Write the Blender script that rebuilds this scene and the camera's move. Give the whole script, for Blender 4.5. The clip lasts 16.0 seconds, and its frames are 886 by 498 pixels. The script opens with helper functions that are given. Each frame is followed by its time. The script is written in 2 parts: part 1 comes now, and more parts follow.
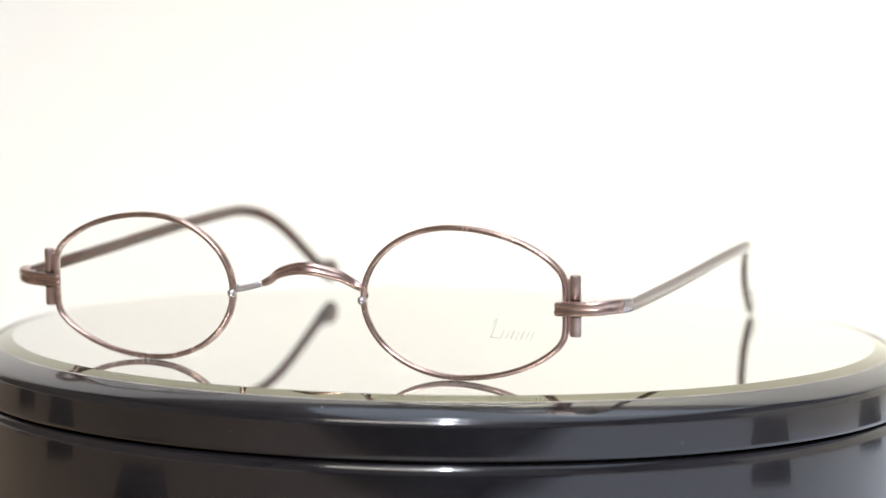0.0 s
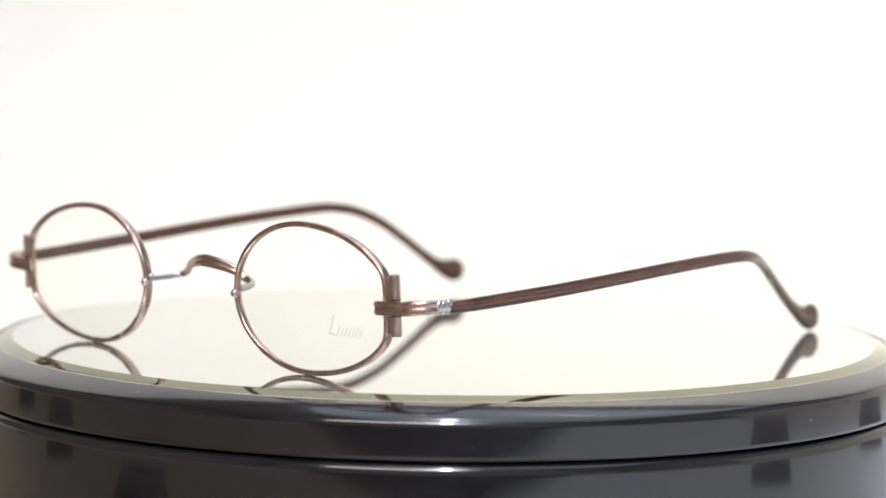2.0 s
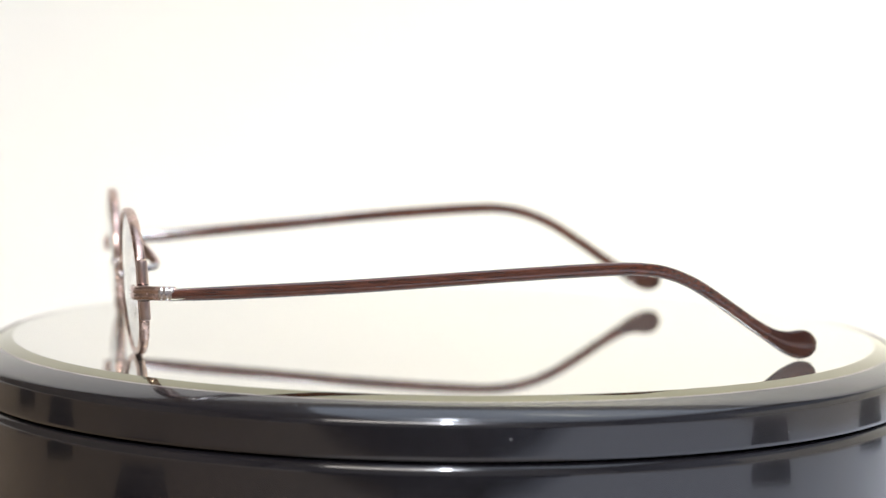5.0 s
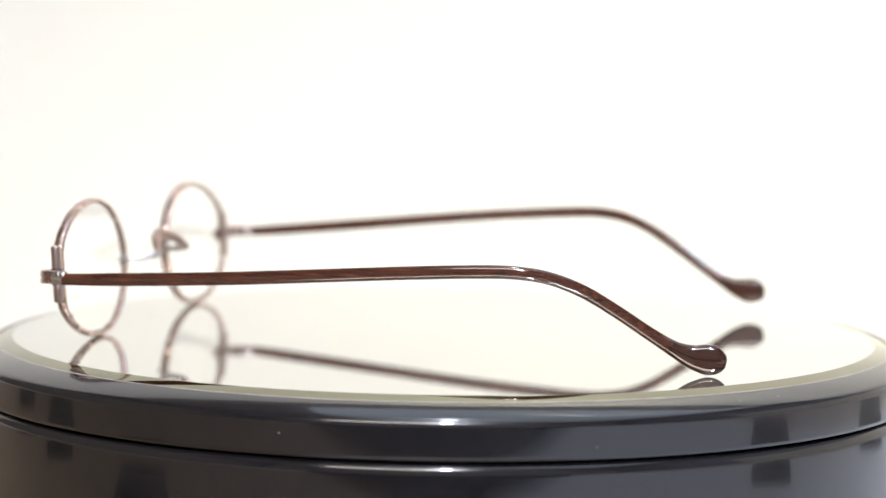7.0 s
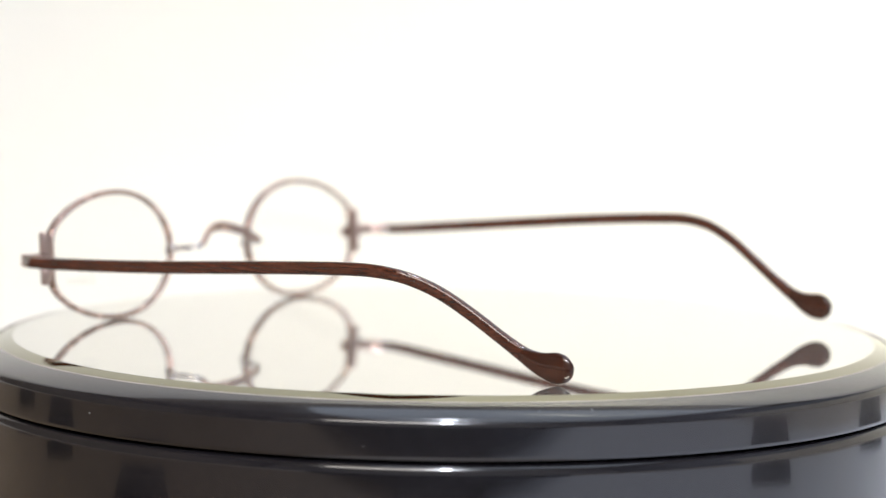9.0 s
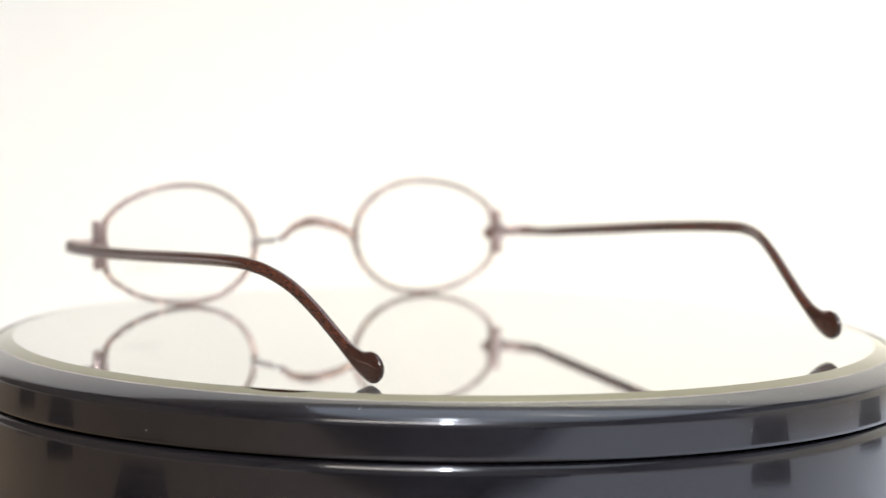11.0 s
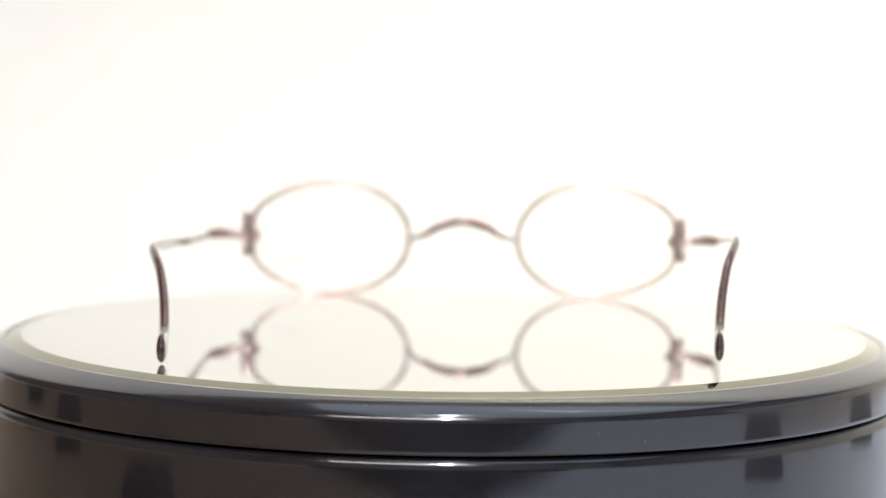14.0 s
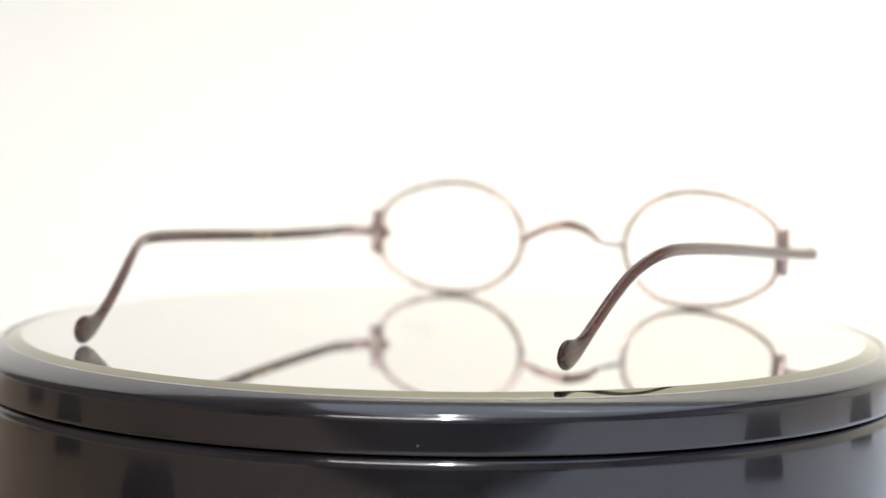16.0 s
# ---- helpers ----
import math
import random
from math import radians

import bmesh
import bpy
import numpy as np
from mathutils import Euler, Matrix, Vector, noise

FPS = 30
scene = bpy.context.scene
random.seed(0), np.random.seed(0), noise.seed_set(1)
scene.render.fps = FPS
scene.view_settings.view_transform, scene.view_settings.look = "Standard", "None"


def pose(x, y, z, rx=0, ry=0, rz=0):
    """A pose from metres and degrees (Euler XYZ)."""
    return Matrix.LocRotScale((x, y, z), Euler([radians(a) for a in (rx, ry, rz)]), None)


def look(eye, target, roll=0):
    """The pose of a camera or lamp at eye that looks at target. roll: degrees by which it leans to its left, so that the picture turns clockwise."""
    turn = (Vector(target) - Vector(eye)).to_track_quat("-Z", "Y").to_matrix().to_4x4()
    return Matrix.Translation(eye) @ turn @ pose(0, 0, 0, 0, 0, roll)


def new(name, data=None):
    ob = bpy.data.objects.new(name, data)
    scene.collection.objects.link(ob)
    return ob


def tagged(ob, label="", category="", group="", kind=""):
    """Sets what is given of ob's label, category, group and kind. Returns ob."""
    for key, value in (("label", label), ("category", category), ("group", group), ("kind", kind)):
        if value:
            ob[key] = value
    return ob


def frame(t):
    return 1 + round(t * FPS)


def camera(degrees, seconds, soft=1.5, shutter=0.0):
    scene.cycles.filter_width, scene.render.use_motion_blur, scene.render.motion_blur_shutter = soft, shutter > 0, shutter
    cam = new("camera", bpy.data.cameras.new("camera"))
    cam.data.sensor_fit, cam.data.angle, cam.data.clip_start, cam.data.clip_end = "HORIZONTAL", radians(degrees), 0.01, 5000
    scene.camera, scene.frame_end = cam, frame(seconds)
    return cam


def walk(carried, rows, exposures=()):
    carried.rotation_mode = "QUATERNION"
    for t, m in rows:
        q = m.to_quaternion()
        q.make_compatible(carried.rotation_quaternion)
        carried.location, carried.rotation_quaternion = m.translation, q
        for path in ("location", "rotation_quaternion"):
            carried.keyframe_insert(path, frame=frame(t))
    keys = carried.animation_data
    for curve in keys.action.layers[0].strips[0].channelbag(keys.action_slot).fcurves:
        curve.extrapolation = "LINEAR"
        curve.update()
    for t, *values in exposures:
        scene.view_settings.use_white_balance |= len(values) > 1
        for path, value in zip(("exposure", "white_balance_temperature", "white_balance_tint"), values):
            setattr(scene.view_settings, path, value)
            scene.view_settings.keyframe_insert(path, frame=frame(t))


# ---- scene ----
cam = camera(22.36, 16.0, soft=1.5)
cam.data.dof.use_dof = True
cam.data.dof.focus_distance = 0.436
cam.data.dof.aperture_fstop = 12.0
EYE = Vector((0.0, -0.504, 0.0621))
AIM = Vector((-0.0007, 0.9962, -0.0866))
BACK = EYE - AIM * 0.0102          # the focus pull at 13.3 s narrows the view a little
TURN = (85.031, -0.732, 0.106)
walk(cam, [(0.0, pose(*EYE, *TURN)), (13.1, pose(*EYE, *TURN)), (13.2, pose(*EYE, *TURN)),
           (13.35, pose(*BACK, *TURN)), (13.5, pose(*BACK, *TURN)), (16.0, pose(*BACK, *TURN))])

# ---- light ----
world = bpy.data.worlds.new("world")
world.use_nodes = True
world.node_tree.nodes["Background"].inputs[0].default_value = (1.0, 0.98, 0.95, 1)
world.node_tree.nodes["Background"].inputs[1].default_value = 0.3
scene.world = world
scene.view_settings.exposure = 0.0


def area(name, eye, target, sx, sy, watts, colour, spread=180):
    lamp = bpy.data.lights.new(name, "AREA")
    lamp.shape, lamp.size, lamp.size_y, lamp.energy, lamp.color = "RECTANGLE", sx, sy, watts, colour
    lamp.spread = radians(spread)
    ob = new(name, lamp)
    ob.matrix_world = look(eye, target)
    return ob


# unseen fill added to overexpose the low backdrop; narrow spread spares the glasses
area("backdrop_fill", (0.24, 0.78, 1.4), (0.22, 0.74, 0.0), 1.1, 0.18, 2.45, (1.0, 0.952, 0.74), 60)
area("camera_lamp", (0.035, -1.7, 1.5), (0.0, 0.0, 0.0), 0.09, 0.6, 27, (0.86, 0.89, 1.0))
area("room_lamp", (-0.55, -2.0, 1.75), (0.0, 0.0, 0.0), 1.05, 0.6, 17, (1.0, 0.93, 0.87))
area("ceiling_panel", (0.55, 0.0, 2.38), (0.55, 0.0, 0.0), 2.1, 3.3, 26, (0.70, 0.82, 1.0))
# unseen strip added overhead to draw highlight lines on the temples
area("temple_glint_lamp", (0.04, -0.35, 2.36), (0.04, -0.35, 0.0), 0.10, 0.7, 11, (0.82, 0.87, 1.0))

# ---- materials ----


def material(name, colour, rough=0.5, metal=0.0, spread=0.15, size=40.0, bump=0.0, stretch=(1, 1, 1), coat=0.0, coat_rough=0.03,
             spec=0.5, rough_spread=0.1, fine=None):
    m = bpy.data.materials.new(name)
    m.use_nodes = True
    nt = m.node_tree
    b = nt.nodes["Principled BSDF"]
    b.inputs["Metallic"].default_value = metal
    b.inputs["Coat Weight"].default_value = coat
    b.inputs["Coat Roughness"].default_value = coat_rough
    b.inputs["Specular IOR Level"].default_value = spec
    tc = nt.nodes.new("ShaderNodeTexCoord")
    mp = nt.nodes.new("ShaderNodeMapping")
    mp.inputs["Scale"].default_value = stretch
    nt.links.new(tc.outputs["Object"], mp.inputs["Vector"])
    n1 = nt.nodes.new("ShaderNodeTexNoise")
    n1.inputs["Scale"].default_value = size
    n1.inputs["Detail"].default_value = 4
    n2 = nt.nodes.new("ShaderNodeTexNoise")
    n2.inputs["Scale"].default_value = fine or size * 9
    n2.inputs["Detail"].default_value = 3
    for n in (n1, n2):
        nt.links.new(mp.outputs[0], n.inputs["Vector"])
    mix = nt.nodes.new("ShaderNodeMath")
    mix.operation = "MULTIPLY_ADD"
    mix.inputs[1].default_value = 0.4
    nt.links.new(n2.outputs[0], mix.inputs[0])
    nt.links.new(n1.outputs[0], mix.inputs[2])
    ramp = nt.nodes.new("ShaderNodeValToRGB")
    ramp.color_ramp.elements[0].position, ramp.color_ramp.elements[1].position = 0.45, 0.95
    ramp.color_ramp.elements[0].color = (*[c * (1 - spread) for c in colour], 1)
    ramp.color_ramp.elements[1].color = (*[min(1, c * (1 + spread)) for c in colour], 1)
    nt.links.new(mix.outputs[0], ramp.inputs[0])
    nt.links.new(ramp.outputs[0], b.inputs["Base Color"])
    rr = nt.nodes.new("ShaderNodeMapRange")
    rr.inputs["From Min"].default_value, rr.inputs["From Max"].default_value = 0.3, 1.0
    rr.inputs["To Min"].default_value, rr.inputs["To Max"].default_value = rough * (1 - rough_spread), rough * (1 + rough_spread)
    nt.links.new(mix.outputs[0], rr.inputs["Value"])
    nt.links.new(rr.outputs[0], b.inputs["Roughness"])
    if bump:
        bp = nt.nodes.new("ShaderNodeBump")
        bp.inputs["Strength"].default_value = bump
        bp.inputs["Distance"].default_value = 0.0002
        nt.links.new(n2.outputs[0], bp.inputs["Height"])
        nt.links.new(bp.outputs[0], b.inputs["Normal"])
    return m


COPPER = material("brushed_copper", (0.60, 0.44, 0.385), 0.26, 1.0, 0.25, 300, 0.12, fine=2500)
NICKEL = material("worn_nickel", (0.57, 0.45, 0.41), 0.34, 1.0, 0.15, 400, 0.1, fine=3000)
TORTOISE = material("brown_lacquer", (0.088, 0.027, 0.0135), 0.11, 0.0, 0.85, 260, 0.0, (9, 0.5, 9), coat=1.0, fine=1300)
TIP = material("dark_brown_acetate", (0.072, 0.021, 0.010), 0.11, 0.0, 0.7, 260, 0.0, (9, 0.5, 9), coat=1.0, fine=1300)
TIP.node_tree.nodes["Principled BSDF"].inputs["Transmission Weight"].default_value = 0.5
BLACK = material("black_lacquer", (0.0118, 0.011, 0.0135), 0.16, 0.0, 0.25, 25, 0.01, coat=0.85, coat_rough=0.03, rough_spread=0.5, fine=500)
MOUNT = material("grey_mount_plastic", (0.055, 0.055, 0.066), 0.6, 0.0, 0.2, 30, 0.1, fine=800)
# pale colour that stands for the highlight along the platter's lip
LIP_GLINT = material("pale_lip_glint", (0.50, 0.44, 0.40), 0.35, 0.0, 0.35, 120, 0.1, fine=900)
PALE_NICKEL = material("bright_nickel", (0.72, 0.69, 0.69), 0.22, 1.0, 0.1, 400, 0.06, fine=3000)
DUST = material("pale_dust", (0.42, 0.42, 0.41), 0.9, 0.0, 0.2, 900)
SEAM = material("black_rubber", (0.006, 0.006, 0.006), 0.6, 0.0, 0.3, 200)
GOLD = material("gold_print", (0.75, 0.55, 0.25), 0.3, 1.0, 0.1, 900)
ETCH = material("etched_print", (0.66, 0.63, 0.57), 0.6, 0.0, 0.1, 900)
PAPER = material("cream_paper", (0.85, 0.82, 0.748), 0.75, 0.0, 0.015, 4, 0.05, fine=300)
DESK = material("grey_laminate", (0.56, 0.51, 0.46), 0.45, 0.0, 0.06, 6, 0.02, fine=250)
WALL_WARM = material("beige_wall_paint", (0.34, 0.28, 0.22), 0.8, 0.0, 0.06, 3, 0.1, fine=200)
WALL_COOL = material("grey_wall_paint", (0.36, 0.38, 0.42), 0.8, 0.0, 0.06, 3, 0.1, fine=200)
WALL_BOUNCE = material("white_wall_bounce", (0.76, 0.73, 0.70), 0.8, 0.0, 0.05, 3, 0.1, fine=200)
CEILING = material("cream_ceiling_paint", (0.44, 0.39, 0.34), 0.85, 0.0, 0.03, 3, 0.1, fine=200)
WARM_TINT = material("brown_reflection_tint", (0.27, 0.195, 0.125), 0.5, 0.0, 0.2, 60, 0.4, fine=700)
COOL_TINT = material("blue_grey_reflection_tint", (0.80, 0.83, 0.90), 0.7, 0.0, 0.04, 20, 0.1, fine=500)
FLOOR = material("grey_carpet", (0.12, 0.115, 0.11), 0.95, 0.0, 0.3, 20, 0.5, fine=600)
DARKBOX = material("dark_grey_plastic", (0.010, 0.010, 0.013), 0.45, 0.0, 0.2, 30, 0.1, fine=800)
MIRROR = material("tinted_mirror", (0.845, 0.837, 0.78), 0.006, 0.88, 0.006, 20, fine=300, rough_spread=0.4)
BEVEL = material("green_glass_bevel", (0.35, 0.34, 0.23), 0.03, 1.0, 0.05, 60, fine=500)


def glass(name, colour):
    m = bpy.data.materials.new(name)
    m.use_nodes = True
    b = m.node_tree.nodes["Principled BSDF"]
    b.inputs["Base Color"].default_value = (*colour, 1)
    b.inputs["Transmission Weight"].default_value = 1.0
    b.inputs["Roughness"].default_value = 0.0
    b.inputs["IOR"].default_value = 1.3
    return m


ETCH.node_tree.nodes["Principled BSDF"].inputs["Alpha"].default_value = 0.15
LENS = glass("demo_lens", (1.0, 0.998, 0.99))

# ---- mesh helpers ----
MM = 0.001


def part(name, bm, mat, parent=None, label="", smooth=True):
    me = bpy.data.meshes.new(name)
    bmesh.ops.recalc_face_normals(bm, faces=bm.faces)
    bm.to_mesh(me)
    bm.free()
    me.materials.append(mat)
    if smooth:
        for p in me.polygons:
            p.use_smooth = True
        me.set_sharp_from_angle(angle=radians(40))
    ob = new(name, me)
    ob.parent = parent
    if label:
        tagged(ob, label)
    return ob


def lathe(profile, n=180):
    """Turns a profile of (radius, height) in mm about z."""
    bm = bmesh.new()
    rings = []
    for r, z in profile:
        if r < 1e-6:
            rings.append([bm.verts.new((0, 0, z * MM))])
        else:
            rings.append([bm.verts.new((r * MM * math.cos(2 * math.pi * i / n), r * MM * math.sin(2 * math.pi * i / n), z * MM)) for i in range(n)])
    for a, b in zip(rings, rings[1:]):
        for i in range(n):
            j = (i + 1) % n
            if len(a) == 1 and len(b) == 1:
                continue
            if len(a) == 1:
                bm.faces.new((a[0], b[i], b[j]))
            elif len(b) == 1:
                bm.faces.new((a[i], b[0], a[j]))
            else:
                bm.faces.new((a[i], b[i], b[j], a[j]))
    return bm


def spline(points, n):
    """A smooth curve through the points (Catmull-Rom), n samples a span; every coordinate is eased alike."""
    pts = [np.array(p, float) for p in points]
    pts = [2 * pts[0] - pts[1]] + pts + [2 * pts[-1] - pts[-2]]
    out = []
    for a, b, c, d in zip(pts, pts[1:], pts[2:], pts[3:]):
        for i in range(n):
            t = i / n
            out.append(0.5 * (2 * b + (c - a) * t + (2 * a - 5 * b + 4 * c - d) * t * t + (3 * b - a - 3 * c + d) * t ** 3))
    out.append(pts[-2])
    return out


def oval(w, h, n=16, e=0.75, groove=0.0):
    """A rounded section w by h mm; e below 1 squares it; groove cuts a notch along the middle of its +w side."""
    out = []
    for i in range(n):
        a = 2 * math.pi * i / n
        c, s = math.cos(a), math.sin(a)
        x = 0.5 * w * math.copysign(abs(c) ** e, c)
        y = 0.5 * h * math.copysign(abs(s) ** e, s)
        if groove and abs(y) < 0.16 * h:
            x -= math.copysign(groove, x)
        out.append((x, y))
    return out


def sweep(path, sections, up=(0, 0, 1), closed=False, bm=None):
    """A skin along the path (mm). Sections lie in the (side, up) plane of each point."""
    bm = bm or bmesh.new()
    path = [Vector(p) for p in path]
    n = len(path)
    rings = []
    for i, p in enumerate(path):
        a = path[(i - 1) % n] if closed or i else p
        b = path[(i + 1) % n] if closed or i < n - 1 else p
        t = (b - a).normalized()
        side = t.cross(Vector(up)).normalized()
        top = side.cross(t)
        sec = sections[i] if isinstance(sections[0], list) else sections
        rings.append([bm.verts.new((p + side * x + top * y) * MM) for x, y in sec])
    m = len(rings[0])
    for i in range(n if closed else n - 1):
        a, b = rings[i], rings[(i + 1) % n]
        for k in range(m):
            bm.faces.new((a[k], b[k], b[(k + 1) % m], a[(k + 1) % m]))
    if not closed:
        bm.faces.new(rings[0])
        bm.faces.new(rings[-1])
    return bm


def ball(centre, r, squash=(1, 1, 1)):
    bm = bmesh.new()
    bmesh.ops.create_uvsphere(bm, u_segments=14, v_segments=10, radius=r * MM)
    for v in bm.verts:
        v.co = Vector((v.co.x * squash[0] + centre[0] * MM, v.co.y * squash[1] + centre[1] * MM, v.co.z * squash[2] + centre[2] * MM))
    return bm


def box(lo, hi, bevel=0.0, seg=2):
    """A box between two corners in metres."""
    bm = bmesh.new()
    bmesh.ops.create_cube(bm, size=1)
    for v in bm.verts:
        v.co = Vector([lo[k] if v.co[k] < 0 else hi[k] for k in range(3)])
    if bevel:
        bmesh.ops.bevel(bm, geom=bm.edges[:], offset=bevel, segments=seg, affect="EDGES", profile=0.6)
    return bm


# ---- the room ----
DESK_Z = -0.046


def room():
    tagged(part("floor", box((-2.1, -2.6, -0.85), (2.1, 1.7, -0.80)), FLOOR), "dark grey carpet floor", "floor", kind="structure")
    tagged(part("wall_west", box((-2.2, -2.6, -0.80), (-2.1, 1.7, 2.4)), WALL_WARM), "beige painted wall", "wall", kind="structure")
    tagged(part("wall_east", box((2.1, -2.6, -0.80), (2.2, 1.7, 2.4)), WALL_COOL), "cool grey painted wall", "wall", kind="structure")
    # unseen wall behind the camera, kept pale as bounce for the copper
    tagged(part("wall_south", box((-2.2, -2.7, -0.80), (2.2, -2.6, 2.4)), WALL_BOUNCE), "unseen off-white wall behind the camera, pale to lighten the metal", "wall", kind="structure")
    tagged(part("wall_north", box((-2.2, 1.7, -0.80), (2.2, 1.8, 2.4)), WALL_WARM), "beige painted wall", "wall", kind="structure")
    tagged(part("ceiling", box((-2.2, -2.7, 2.402), (2.2, 1.8, 2.5)), CEILING), "cream painted ceiling", "ceiling", kind="structure")
    desk = tagged(new("desk"), "grey laminate desk under the turntable", "desk")
    part("desktop", box((-1.2, -1.2, DESK_Z - 0.03), (1.2, 1.3, DESK_Z), 0.004), DESK, desk)
    for x in (-1.12, 1.12):
        for y in (-1.12, 1.22):
            part("leg", box((x - 0.03, y - 0.03, -0.80), (x + 0.03, y + 0.03, DESK_Z - 0.03), 0.004), DESK, desk)
    # unseen brown sheet, added so the lacquer's left side reflects brown
    tagged(part("warm_tint_sheet", box((-0.53, -0.42, DESK_Z), (-0.040, 0.12, DESK_Z + 0.003), 0.001), WARM_TINT), "unseen brown sheet on the desk, added to warm the lacquer's left reflection", "desk pad")
    # unseen pale sheet, added to lift the lacquer's right side towards blue
    tagged(part("cool_tint_sheet", box((0.040, -0.40, DESK_Z), (0.290, 0.14, DESK_Z + 0.001)), COOL_TINT), "unseen pale blue-grey sheet on the desk, added to brighten the lacquer's right reflection", "card sheet")
    # unseen board added as bounce for the rims and the lacquer's right side
    board = tagged(new("bounce_board"), "unseen white bounce board, added to lighten the right side of the lacquer", "reflector board")
    board.matrix_world = pose(0.56, 0.22, DESK_Z)
    part("panel", box((-0.003, -0.48, 0.001), (0.003, 0.30, 0.30), 0.001), PAPER, board)
    for y in (-0.40, 0.22):
        part("foot", box((0.0, y, 0.0), (0.08, y + 0.012, 0.06), 0.002), DARKBOX, board)
    # the paper sweep: flat on the desk, curving up behind the turntable
    prof = [(0.20, DESK_Z + 0.002), (0.55, DESK_Z + 0.002)]
    prof += [(0.55 + 0.30 * math.sin(a), DESK_Z + 0.002 + 0.30 * (1 - math.cos(a))) for a in np.linspace(0.1, math.pi / 2, 16)]
    prof += [(0.85, 0.6), (0.85, 1.05)]
    bm = bmesh.new()
    rows = [[bm.verts.new((x, y, z)) for x in np.linspace(-1.15, 1.15, 9)] for y, z in prof]
    for a, b in zip(rows, rows[1:]):
        for i in range(8):
            bm.faces.new((a[i], a[i + 1], b[i + 1], b[i]))
    sheet = tagged(part("backdrop", bm, PAPER), "creamy white seamless paper backdrop, curved up from the desk", "backdrop", kind="structure")
    sol = sheet.modifiers.new("thickness", "SOLIDIFY")
    sol.thickness, sol.offset = 0.0006, 1.0


def dark_boxes():
    """Flat dark cases lying on the desk round the turntable and the mount under the camera, all seen in the black lacquer."""
    for x, y, deg, w, d in ((0.255, -0.118, 80, 0.044, 0.046), (-0.184, -0.132, -71, 0.040, 0.044), (0.284, 0.046, 118, 0.044, 0.056),
                            (-0.312, 0.030, 65, 0.030, 0.060), (-0.272, -0.046, 82, 0.034, 0.055), (-0.330, -0.030, 75, 0.012, 0.070)):
        ob = tagged(part("black_case", box((-w / 2, -d / 2, 0), (w / 2, d / 2, 0.005), 0.0012), DARKBOX), "small flat black plastic case lying on the desk", "case", "cases round the turntable")
        ob.matrix_world = pose(x, y, DESK_Z + (0.003 if -0.53 < x < -0.04 else 0.001), 0, 0, deg)
    mount = tagged(part("camera_mount", lathe([(0, -46), (208, -46), (210, -44), (210, -28), (206, -25), (0, -24)], 96), MOUNT), "round dark grey camera mount standing on the desk", "camera mount")
    mount.matrix_world = pose(-0.006, -0.490, 0.003)


# ---- the turntable ----
TOP = -0.35         # height of the mirror face


def turntable():
    thing = tagged(new("turntable"), "round black lacquered turntable with a mirror top", "turntable")
    part("base", lathe([(0, -11.4), (102.5, -11.4), (104.2, -11.5), (105.0, -11.9), (105.5, -12.7), (105.6, -13.4), (105.62, -13.8), (105.625, -14.0), (105.632, -14.3), (106.325, -42), (106.35, -43), (105.5, -45.9), (0, -45.9)]), BLACK, thing)
    part("bearing_ring", lathe([(0, -10.2), (100, -10.2), (100, -11.5), (0, -11.5)]), SEAM, thing, "black recessed ring under the platter")
    platter = part("platter", lathe([(0, -2.7), (99.4, -2.7), (99.5, -1.3), (99.75, -1.12), (100.15, -1.2), (104.3, -3.05), (104.95, -3.45), (105.38, -4.05),
                                     (105.52, -4.6), (105.53, -4.85), (105.53, -5.05), (105.53, -5.3), (105.53, -9.9), (105.53, -10.15), (105.53, -10.35), (105.5, -10.6), (105.3, -10.9), (104.9, -11.0), (0, -11.0)]), BLACK, thing, "glossy black platter rim with a sloped top edge")
    part("mirror", lathe([(0, TOP), (95.9, TOP), (95.9, -2.5), (0, -2.5)]), MIRROR, platter, "pale yellowish mirror plate")
    part("mirror_bevel", lathe([(95.9, TOP), (96.1, TOP - 0.03), (99.4, TOP - 0.95), (99.4, -2.5), (95.9, -2.5), (95.9, TOP)]), BEVEL, platter, "bevelled greenish glass edge")
    # added ring: the bright line on the lip, put in as pale colour
    part("glint_ring", lathe([(99.42, TOP - 1.0), (99.5, TOP - 0.72), (99.68, TOP - 0.66), (99.86, TOP - 0.74), (99.9, TOP - 1.0), (99.42, TOP - 1.0)]), LIP_GLINT, platter, "thin pale ring that draws the glint on the lip round the mirror")
    rng = random.Random(4)
    for i in range(26):
        a = rng.uniform(0, 2 * math.pi)
        r, z = ((105.5, rng.uniform(-9.5, -4.9)), (102.5, -2.2), (98.2, -0.95))[i % 3]
        s = rng.uniform(0.07, 0.19)
        part("dust_speck", ball((r * math.cos(a), r * math.sin(a), z), s, (1, 1, 0.6)), DUST, platter)
    return platter


# ---- the eyeglasses: x across the face, y back towards the temple tips, z up, in mm from the turntable's axis ----
SHIFT, FRONT = -2.2, -72.1


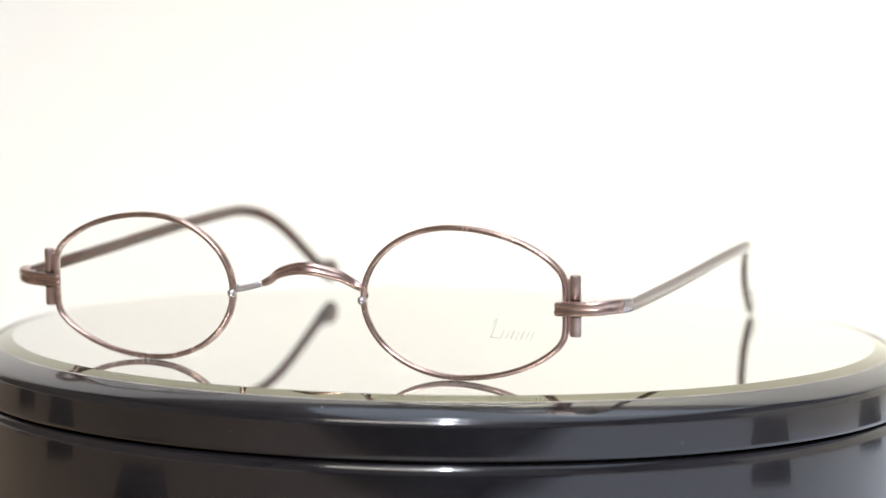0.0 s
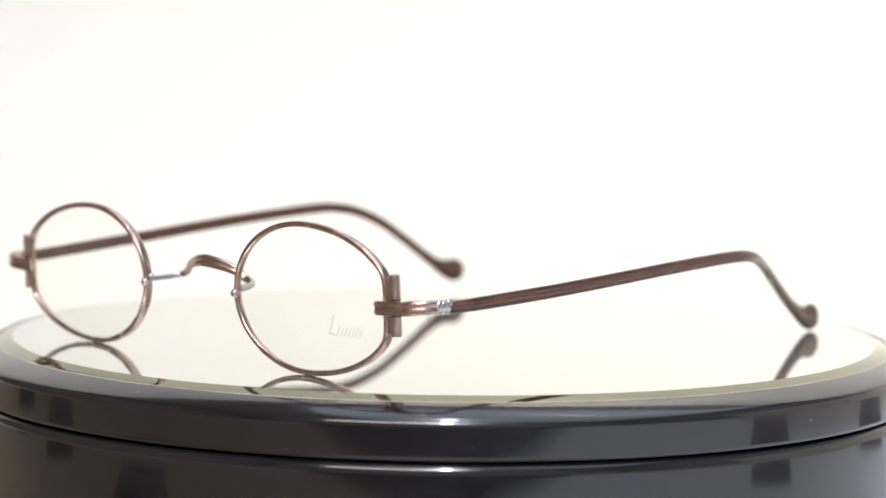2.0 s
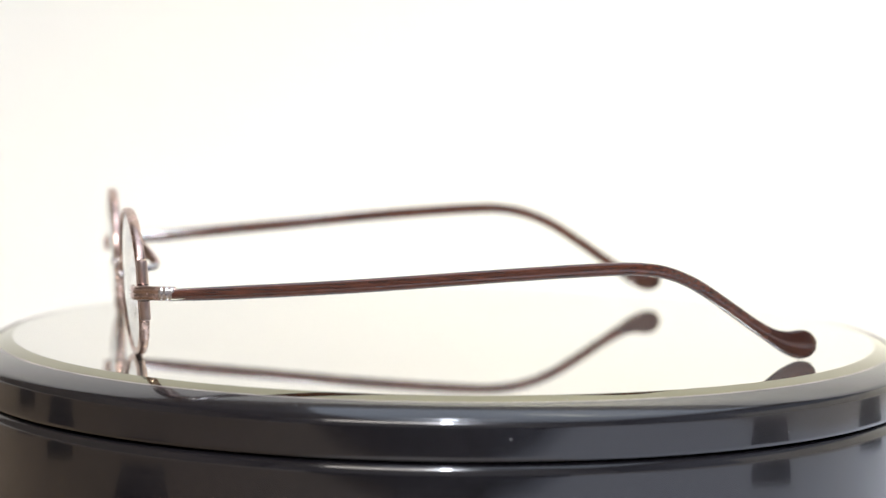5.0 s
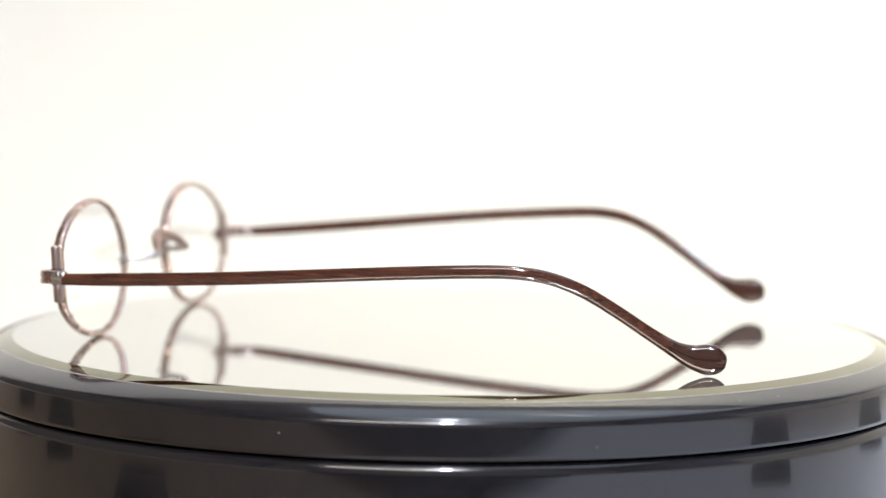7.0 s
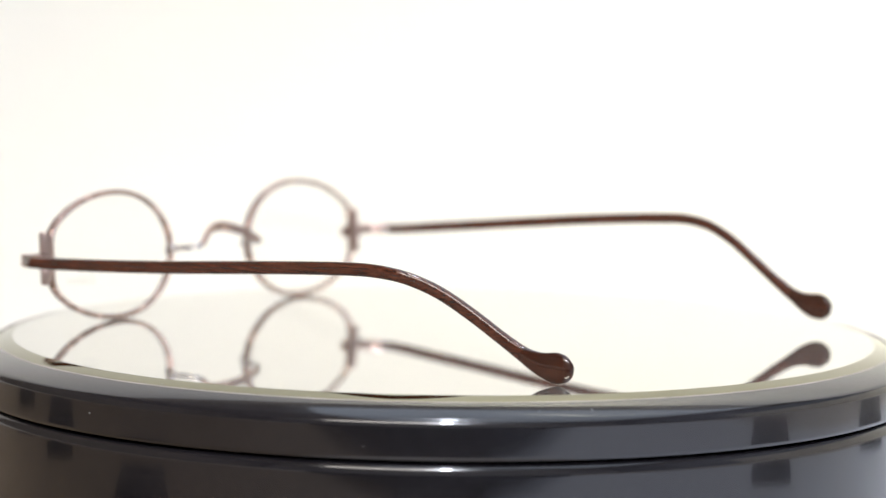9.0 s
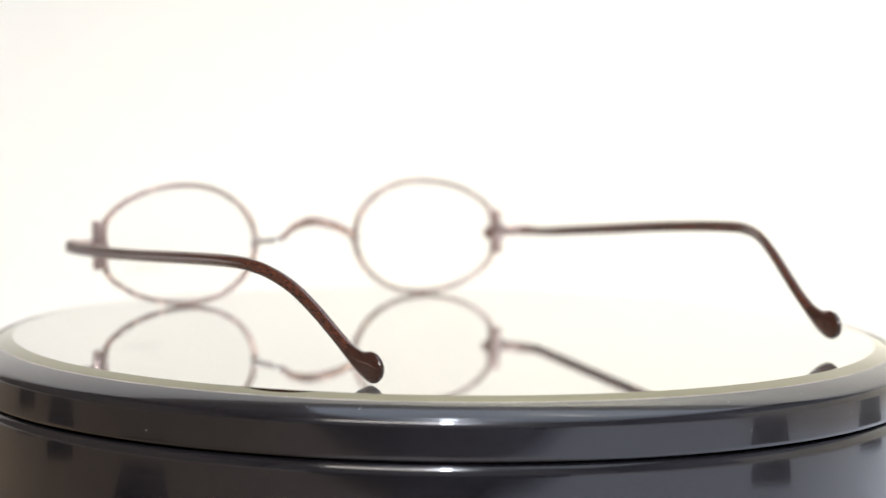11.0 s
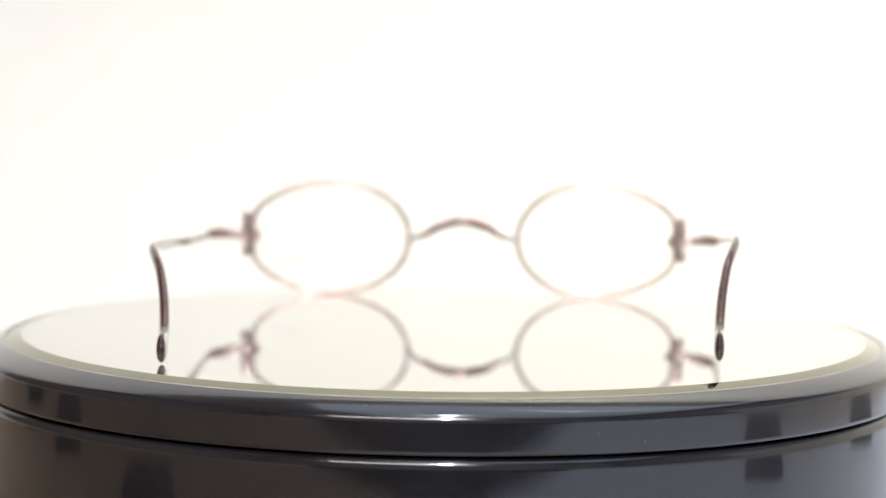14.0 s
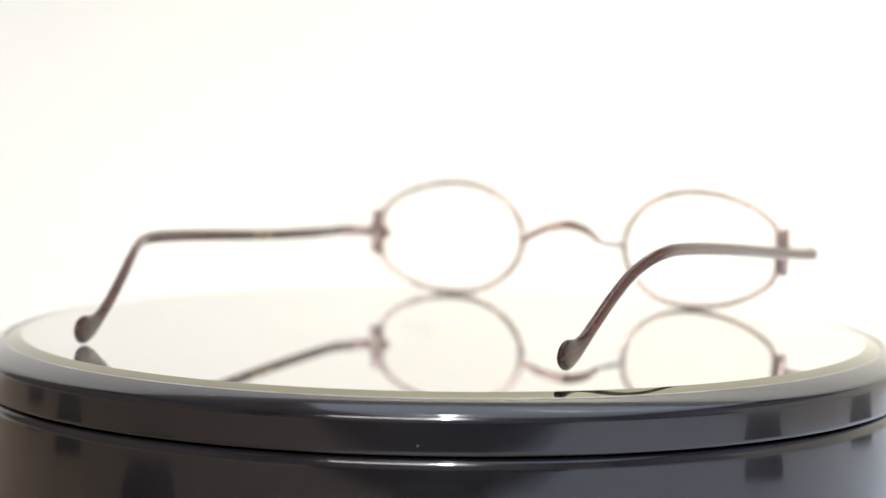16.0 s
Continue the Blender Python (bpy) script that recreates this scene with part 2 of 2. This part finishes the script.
def outline(n=168):
    """The lens shape: an oval drawn out to one side and cut off upright there, with soft corners."""
    raw = []
    for i in range(600):
        a = 2 * math.pi * i / 600
        c, s = math.cos(a), math.sin(a)
        raw.append(np.array((32.9 + (min(24.4 * c, 22.25) if c > 0 else 18.8 * c), 14.75 + 14.5 * s)))
    raw.append(raw[0])
    d = [0.0]
    for a, b in zip(raw, raw[1:]):
        d.append(d[-1] + float(np.linalg.norm(b - a)))
    at = np.linspace(0, d[-1], n, endpoint=False)
    xs, zs = np.interp(at, d, [p[0] for p in raw]), np.interp(at, d, [p[1] for p in raw])
    for _ in range(10):
        xs = 0.25 * np.roll(xs, 1) + 0.5 * xs + 0.25 * np.roll(xs, -1)
        zs = 0.25 * np.roll(zs, 1) + 0.5 * zs + 0.25 * np.roll(zs, -1)
    return list(zip(xs, zs))


TILT = 0.066        # the lenses lean: tops forward, bottoms towards the face


def plane_y(x, z=14.9):
    return FRONT + (abs(x) - 14.0) * 0.026 - (z - 14.9) * TILT


def eyeglasses():
    thing = tagged(new("eyeglasses"), "antique copper wire eyeglasses with oval lenses, temples unfolded", "eyeglasses")
    shape = outline()
    for s in (1, -1):
        place = lambda x, y, z: (s * x + SHIFT, y, z)
        rim = part("rim", rim_mesh(shape, place), COPPER, thing, "flattened copper wire rim")
        lens = part("lens", lens_mesh(shape, place), LENS, rim, "clear demo lens")
        lens.visible_shadow = False
        if s > 0:
            script_mark(lens)
        # beads that join rim and bridge
        for y, z in ((-0.85, 14.3), (0.75, 15.3)):
            part("bead", ball(place(14.1, FRONT + y, z), 0.9), PALE_NICKEL, thing)
        # hinge: upright barrel of three knuckles beside the rim
        barrel = part("hinge_barrel", lathe_at(place(57.0, -70.9, 0), [(0, 9.5), (0.95, 9.5), (1.08, 9.7), (1.08, 13.2), (0.95, 13.35), (0.95, 16.4), (1.08, 16.55), (1.08, 20.8), (0.95, 21.15), (0.6, 21.3), (0, 21.35)]), NICKEL, thing, "upright grey hinge barrel")
        part("solder_post", lathe_at(place(55.85, -70.75, 0), [(0, 10.4), (0.72, 10.4), (0.78, 10.6), (0.78, 20.0), (0.6, 20.45), (0, 20.6)]), NICKEL, barrel, "slim post soldered to the rim")
        for z in (13.3, 16.45):
            part("knuckle_joint", lathe_at(place(57.0, -70.9, 0), [(0, z - 0.09), (1.13, z - 0.09), (1.13, z + 0.09), (0, z + 0.09)]), SEAM, barrel)
        # endpiece: doubled bar that runs over the rim and bends back to the temple
        path = spline([place(53.6, -72.5, 14.8), place(54.4, -72.8, 14.8), place(57.8, -72.9, 14.95), place(61.2, -72.4, 15.15), place(63.8, -70.7, 15.45), place(65.3, -68.2, 15.5), place(65.9, -65.4, 15.5)], 6)
        secs = [oval(1.3 * f, 2.75 * f, 20, 0.7, 0.26) for f in [0.72 + 0.28 * min(1, i / 4) for i in range(len(path))]]
        part("endpiece", sweep(path, secs), COPPER, thing, "grooved copper endpiece that bends back at the corner")
        part("hinge_neck", sweep([place(57.4, -71.3, 15.1), place(59.6, -71.55, 15.2), place(61.0, -71.2, 15.3)], oval(1.1, 1.9, 14, 0.7)), NICKEL, thing, "flat grey hinge neck")
        for a, b in (((60.55, -71.35), (61.75, -70.8)), ((62.05, -70.6), (63.1, -69.75))):
            part("hinge_rib", sweep([place(a[0], a[1], 15.35), place(a[0] * 0.8 + b[0] * 0.2, a[1] * 0.8 + b[1] * 0.2, 15.35), place(a[0] * 0.2 + b[0] * 0.8, a[1] * 0.2 + b[1] * 0.8, 15.35), place(b[0], b[1], 15.35)],
                                    [oval(1.0, 2.1, 14, 0.7), oval(1.35, 2.55, 14, 0.7), oval(1.35, 2.55, 14, 0.7), oval(1.0, 2.1, 14, 0.7)]), NICKEL, thing)
        part("hinge_block", sweep([place(63.25, -69.6, 15.4), place(64.75, -67.6, 15.45)], oval(1.6, 2.6, 16, 0.6)), COPPER, thing)
        temple(thing, place, s)
    # bridge: saddle wire, arms set back behind the rims, crest arched up
    for s in (1, -1):
        arm = spline([(s * 14.1 + SHIFT, FRONT, 14.9), (s * 13.2 + SHIFT, FRONT + 3.2, 15.1), (s * 11.8 + SHIFT, FRONT + 6.2, 15.5), (s * 10.3 + SHIFT, FRONT + 6.9, 16.0)], 6)
        part("bridge_arm", sweep(arm, oval(1.35, 1.35, 12, 0.8)), PALE_NICKEL, thing, "bright nickel bridge arm")
    path = spline([(-10.9 + SHIFT, FRONT + 6.75, 15.75), (-9.2 + SHIFT, FRONT + 6.6, 16.6), (-6.0 + SHIFT, FRONT + 4.9, 18.4),
                   (0 + SHIFT, FRONT + 3.0, 19.6), (6.0 + SHIFT, FRONT + 4.9, 18.4), (9.2 + SHIFT, FRONT + 6.6, 16.6), (10.9 + SHIFT, FRONT + 6.75, 15.75)], 10)
    secs = []
    for p in path:
        f = max(0.0, 1 - (abs(p[0] - SHIFT) / 10.9) ** 2)
        secs.append(oval(1.35 + 0.2 * f, 1.45 + 1.15 * f, 24, 0.8, 0.26 * f))
    part("bridge", sweep(path, secs, up=(0, 0.45, 0.9)), COPPER, thing, "copper saddle bridge with a raised grooved crest")
    return thing


def rim_mesh(shape, place):
    bm = bmesh.new()
    n = len(shape)
    rings = []
    sec = oval(1.18, 2.15, 16, 0.85)
    for i, (x, z) in enumerate(shape):
        a, b = shape[i - 1], shape[(i + 1) % n]
        t = Vector((b[0] - a[0], b[1] - a[1])).normalized()
        nx, nz = t.y, -t.x
        rings.append([bm.verts.new(Vector(place(x + nx * u, plane_y(x, z + nz * u) + v, z + nz * u)) * MM) for u, v in sec])
    for i in range(n):
        a, b = rings[i], rings[(i + 1) % n]
        for k in range(len(sec)):
            j = (k + 1) % len(sec)
            bm.faces.new((a[k], b[k], b[j], a[j]))
    return bm


def lens_mesh(shape, place):
    bm = bmesh.new()
    cx, cz = 34.0, 14.9
    faces = []
    for side, thick in ((-1, 0.55), (1, 0.55)):
        mid = bm.verts.new(Vector(place(cx, plane_y(cx) - 0.9 + side * thick, cz)) * MM)
        rings = []
        for f in (0.25, 0.5, 0.75, 0.985):
            rings.append([bm.verts.new(Vector(place(cx + (x - cx) * f, plane_y(cx + (x - cx) * f, cz + (z - cz) * f) - 0.9 * (1 - f * f) + side * thick, cz + (z - cz) * f)) * MM) for x, z in shape])
        n = len(shape)
        for i in range(n):
            bm.faces.new((mid, rings[0][i], rings[0][(i + 1) % n]))
            for a, b in zip(rings, rings[1:]):
                bm.faces.new((a[i], b[i], b[(i + 1) % n], a[(i + 1) % n]))
        faces.append(rings[-1])
    n = len(shape)
    for i in range(n):
        bm.faces.new((faces[0][i], faces[1][i], faces[1][(i + 1) % n], faces[0][(i + 1) % n]))
    return bm


def lathe_at(place, profile):
    bm = lathe(profile, 18)
    for v in bm.verts:
        v.co.y -= (v.co.z - 15.3 * MM) * TILT
    bmesh.ops.translate(bm, verts=bm.verts, vec=Vector(place) * MM)
    return bm


def script_mark(lens):
    """Plain slanted strokes where the maker's script is etched, low on one lens."""
    bm = bmesh.new()
    strokes = [((41.9, 12.3), (40.6, 8.7), 0.26), ((40.9, 11.4), (41.9, 12.3), 0.2), ((40.2, 8.7), (42.4, 8.5), 0.22)]
    strokes += [((43.3 + 1.0 * i, 10.2 - 0.15 * (i % 2)), (42.5 + 1.0 * i, 8.5), 0.24) for i in range(7)]
    for (x0, z0), (x1, z1), w in strokes:
        sweep([(x0 + SHIFT, plane_y(44, z0) - 1.02, z0), (x1 + SHIFT, plane_y(44, z1) - 1.02, z1)], oval(0.08, w, 6), up=(1, 0, 0) if abs(z1 - z0) > 1 else (0, 0, 1), bm=bm)
    part("etched_mark", bm, ETCH, lens, "small pale etched strokes")


def temple(thing, place, s):
    """Arm from the endpiece: long straight run, rounded drop and a flattened paddle tip."""
    lift = (lambda y: 0.0) if s > 0 else (lambda y: 0.040 * (y + 66) + 0.8 * math.sin(math.pi * (y + 66) / 91) if y < 25 else 3.64 - 0.032 * (y - 25))
    key = [(65.95, -66.2, 15.45, 1.5, 2.1), (65.0, -55, 15.8, 1.5, 2.15), (63.0, -30, 16.7, 1.5, 2.2), (60.9, 2.0, 18.5, 1.55, 2.2), (59.7, 20.5, 19.35, 1.6, 2.2), (59.2, 28.6, 19.15, 1.65, 2.15),
           (58.8, 34.4, 18.0, 1.7, 2.1), (58.3, 40.5, 15.5, 1.75, 2.1), (57.8, 47.0, 11.6, 1.8, 2.1), (57.3, 53.5, 7.5, 1.9, 2.3), (57.0, 58.0, 5.0, 2.0, 3.0), (56.7, 61.4, 3.65, 2.1, 4.7),
           (56.5, 64.3, 3.2, 2.2, 6.1), (56.4, 66.3, 3.15, 2.1, 5.6), (56.35, 67.5, 3.2, 1.75, 4.1), (56.35, 68.1, 3.25, 1.2, 2.4), (56.35, 68.35, 3.25, 0.5, 0.8)]
    for k, (x, y, z, w, h) in enumerate(key):      # the arms splay out as far as the drop, and draw in again to the tips
        go = max(0.0, (y + 66) / 96 if y < 25 else min(0.95, 1 - (y - 30) / 40))
        key[k] = (x + (6.4 if s > 0 else 3.2) * go - (0.0 if s > 0 else 0.028 * max(0.0, y - 30)), y, z + (0.6 if s > 0 else 0.3) * go, w, h)
    for k, (x, y, z, w, h) in enumerate(key):      # the drop bows in towards the head; the lacquer is thickest along the run
        bow = math.sin(math.pi * (y - 26) / 41) if 26 < y < 67 else 0.0
        thick = min(1.0, max(0.0, (62 - y) / 12)) * min(1.0, (y + 80) / 24)
        key[k] = (x - (1.9 if s > 0 else 1.4) * bow, y, z - 0.27 * thick * (1 - bow) - 0.33 * (1 - thick) * (y > 0), w * (1 + 0.15 * thick), h * (1 + 0.25 * thick))
    line = spline(key, 6)
    pts = [place(p[0], p[1], p[2] + lift(p[1])) for p in line]
    split = 59
    arm = part("temple", sweep(pts[:split + 1], [oval(p[3], p[4], 20, 0.88) for p in line[:split + 1]]), TORTOISE, thing, "slim brown lacquered temple arm")
    part("temple_tip", sweep(pts[split:], [oval(p[3], p[4], 24, 0.92) for p in line[split:]]), TIP, arm, "dark brown paddle-shaped tip")
    path = spline([place(65.15, -68.45, 15.5), place(65.5, -67.6, 15.5), place(65.8, -66.6, 15.5), place(65.95, -65.6, 15.5)], 8)
    lobes = [1 - 0.13 * abs(math.sin(3 * math.pi * k / (len(path) - 1) + math.pi / 2)) ** 4 for k in range(len(path))]
    part("ferrule", sweep(path, [oval(1.7 * f, 2.8 * f, 20, 0.8) for f in lobes]), PALE_NICKEL, arm, "ribbed bright nickel ferrule")
    if s > 0:
        for i in range(6):
            y = -28.0 + 1.5 * i + (1.2 if i > 2 else 0)
            x = 65.1 - 0.005 * (y + 28) - 0.9
            part("print_stroke", sweep([place(x, y, 16.2 + 0.055 * (y + 28)), place(x, y + 0.3, 17.4 + 0.055 * (y + 28))], oval(0.5, 0.06, 6), up=(1, 0, 0)), GOLD, arm)


room()
dark_boxes()
PLATTER = turntable()
GLASSES = eyeglasses()

# ---- how things move: the platter turns steadily, and the eyeglasses ride on it ----
ANGLES = [(0, 6.59), (2, -15.18), (4, -38.40), (6, -62.24), (8, -84.89), (10, -108.82), (12, -131.98), (14, -153.81), (16, -177.41)]


def motions():
    walk(PLATTER, [(t, pose(0, 0, 0, 0, 0, a)) for t, a in ANGLES])
    walk(GLASSES, [(t, pose(0, 0, 0, 0, 0, a - 28.3)) for t, a in ANGLES])


motions()
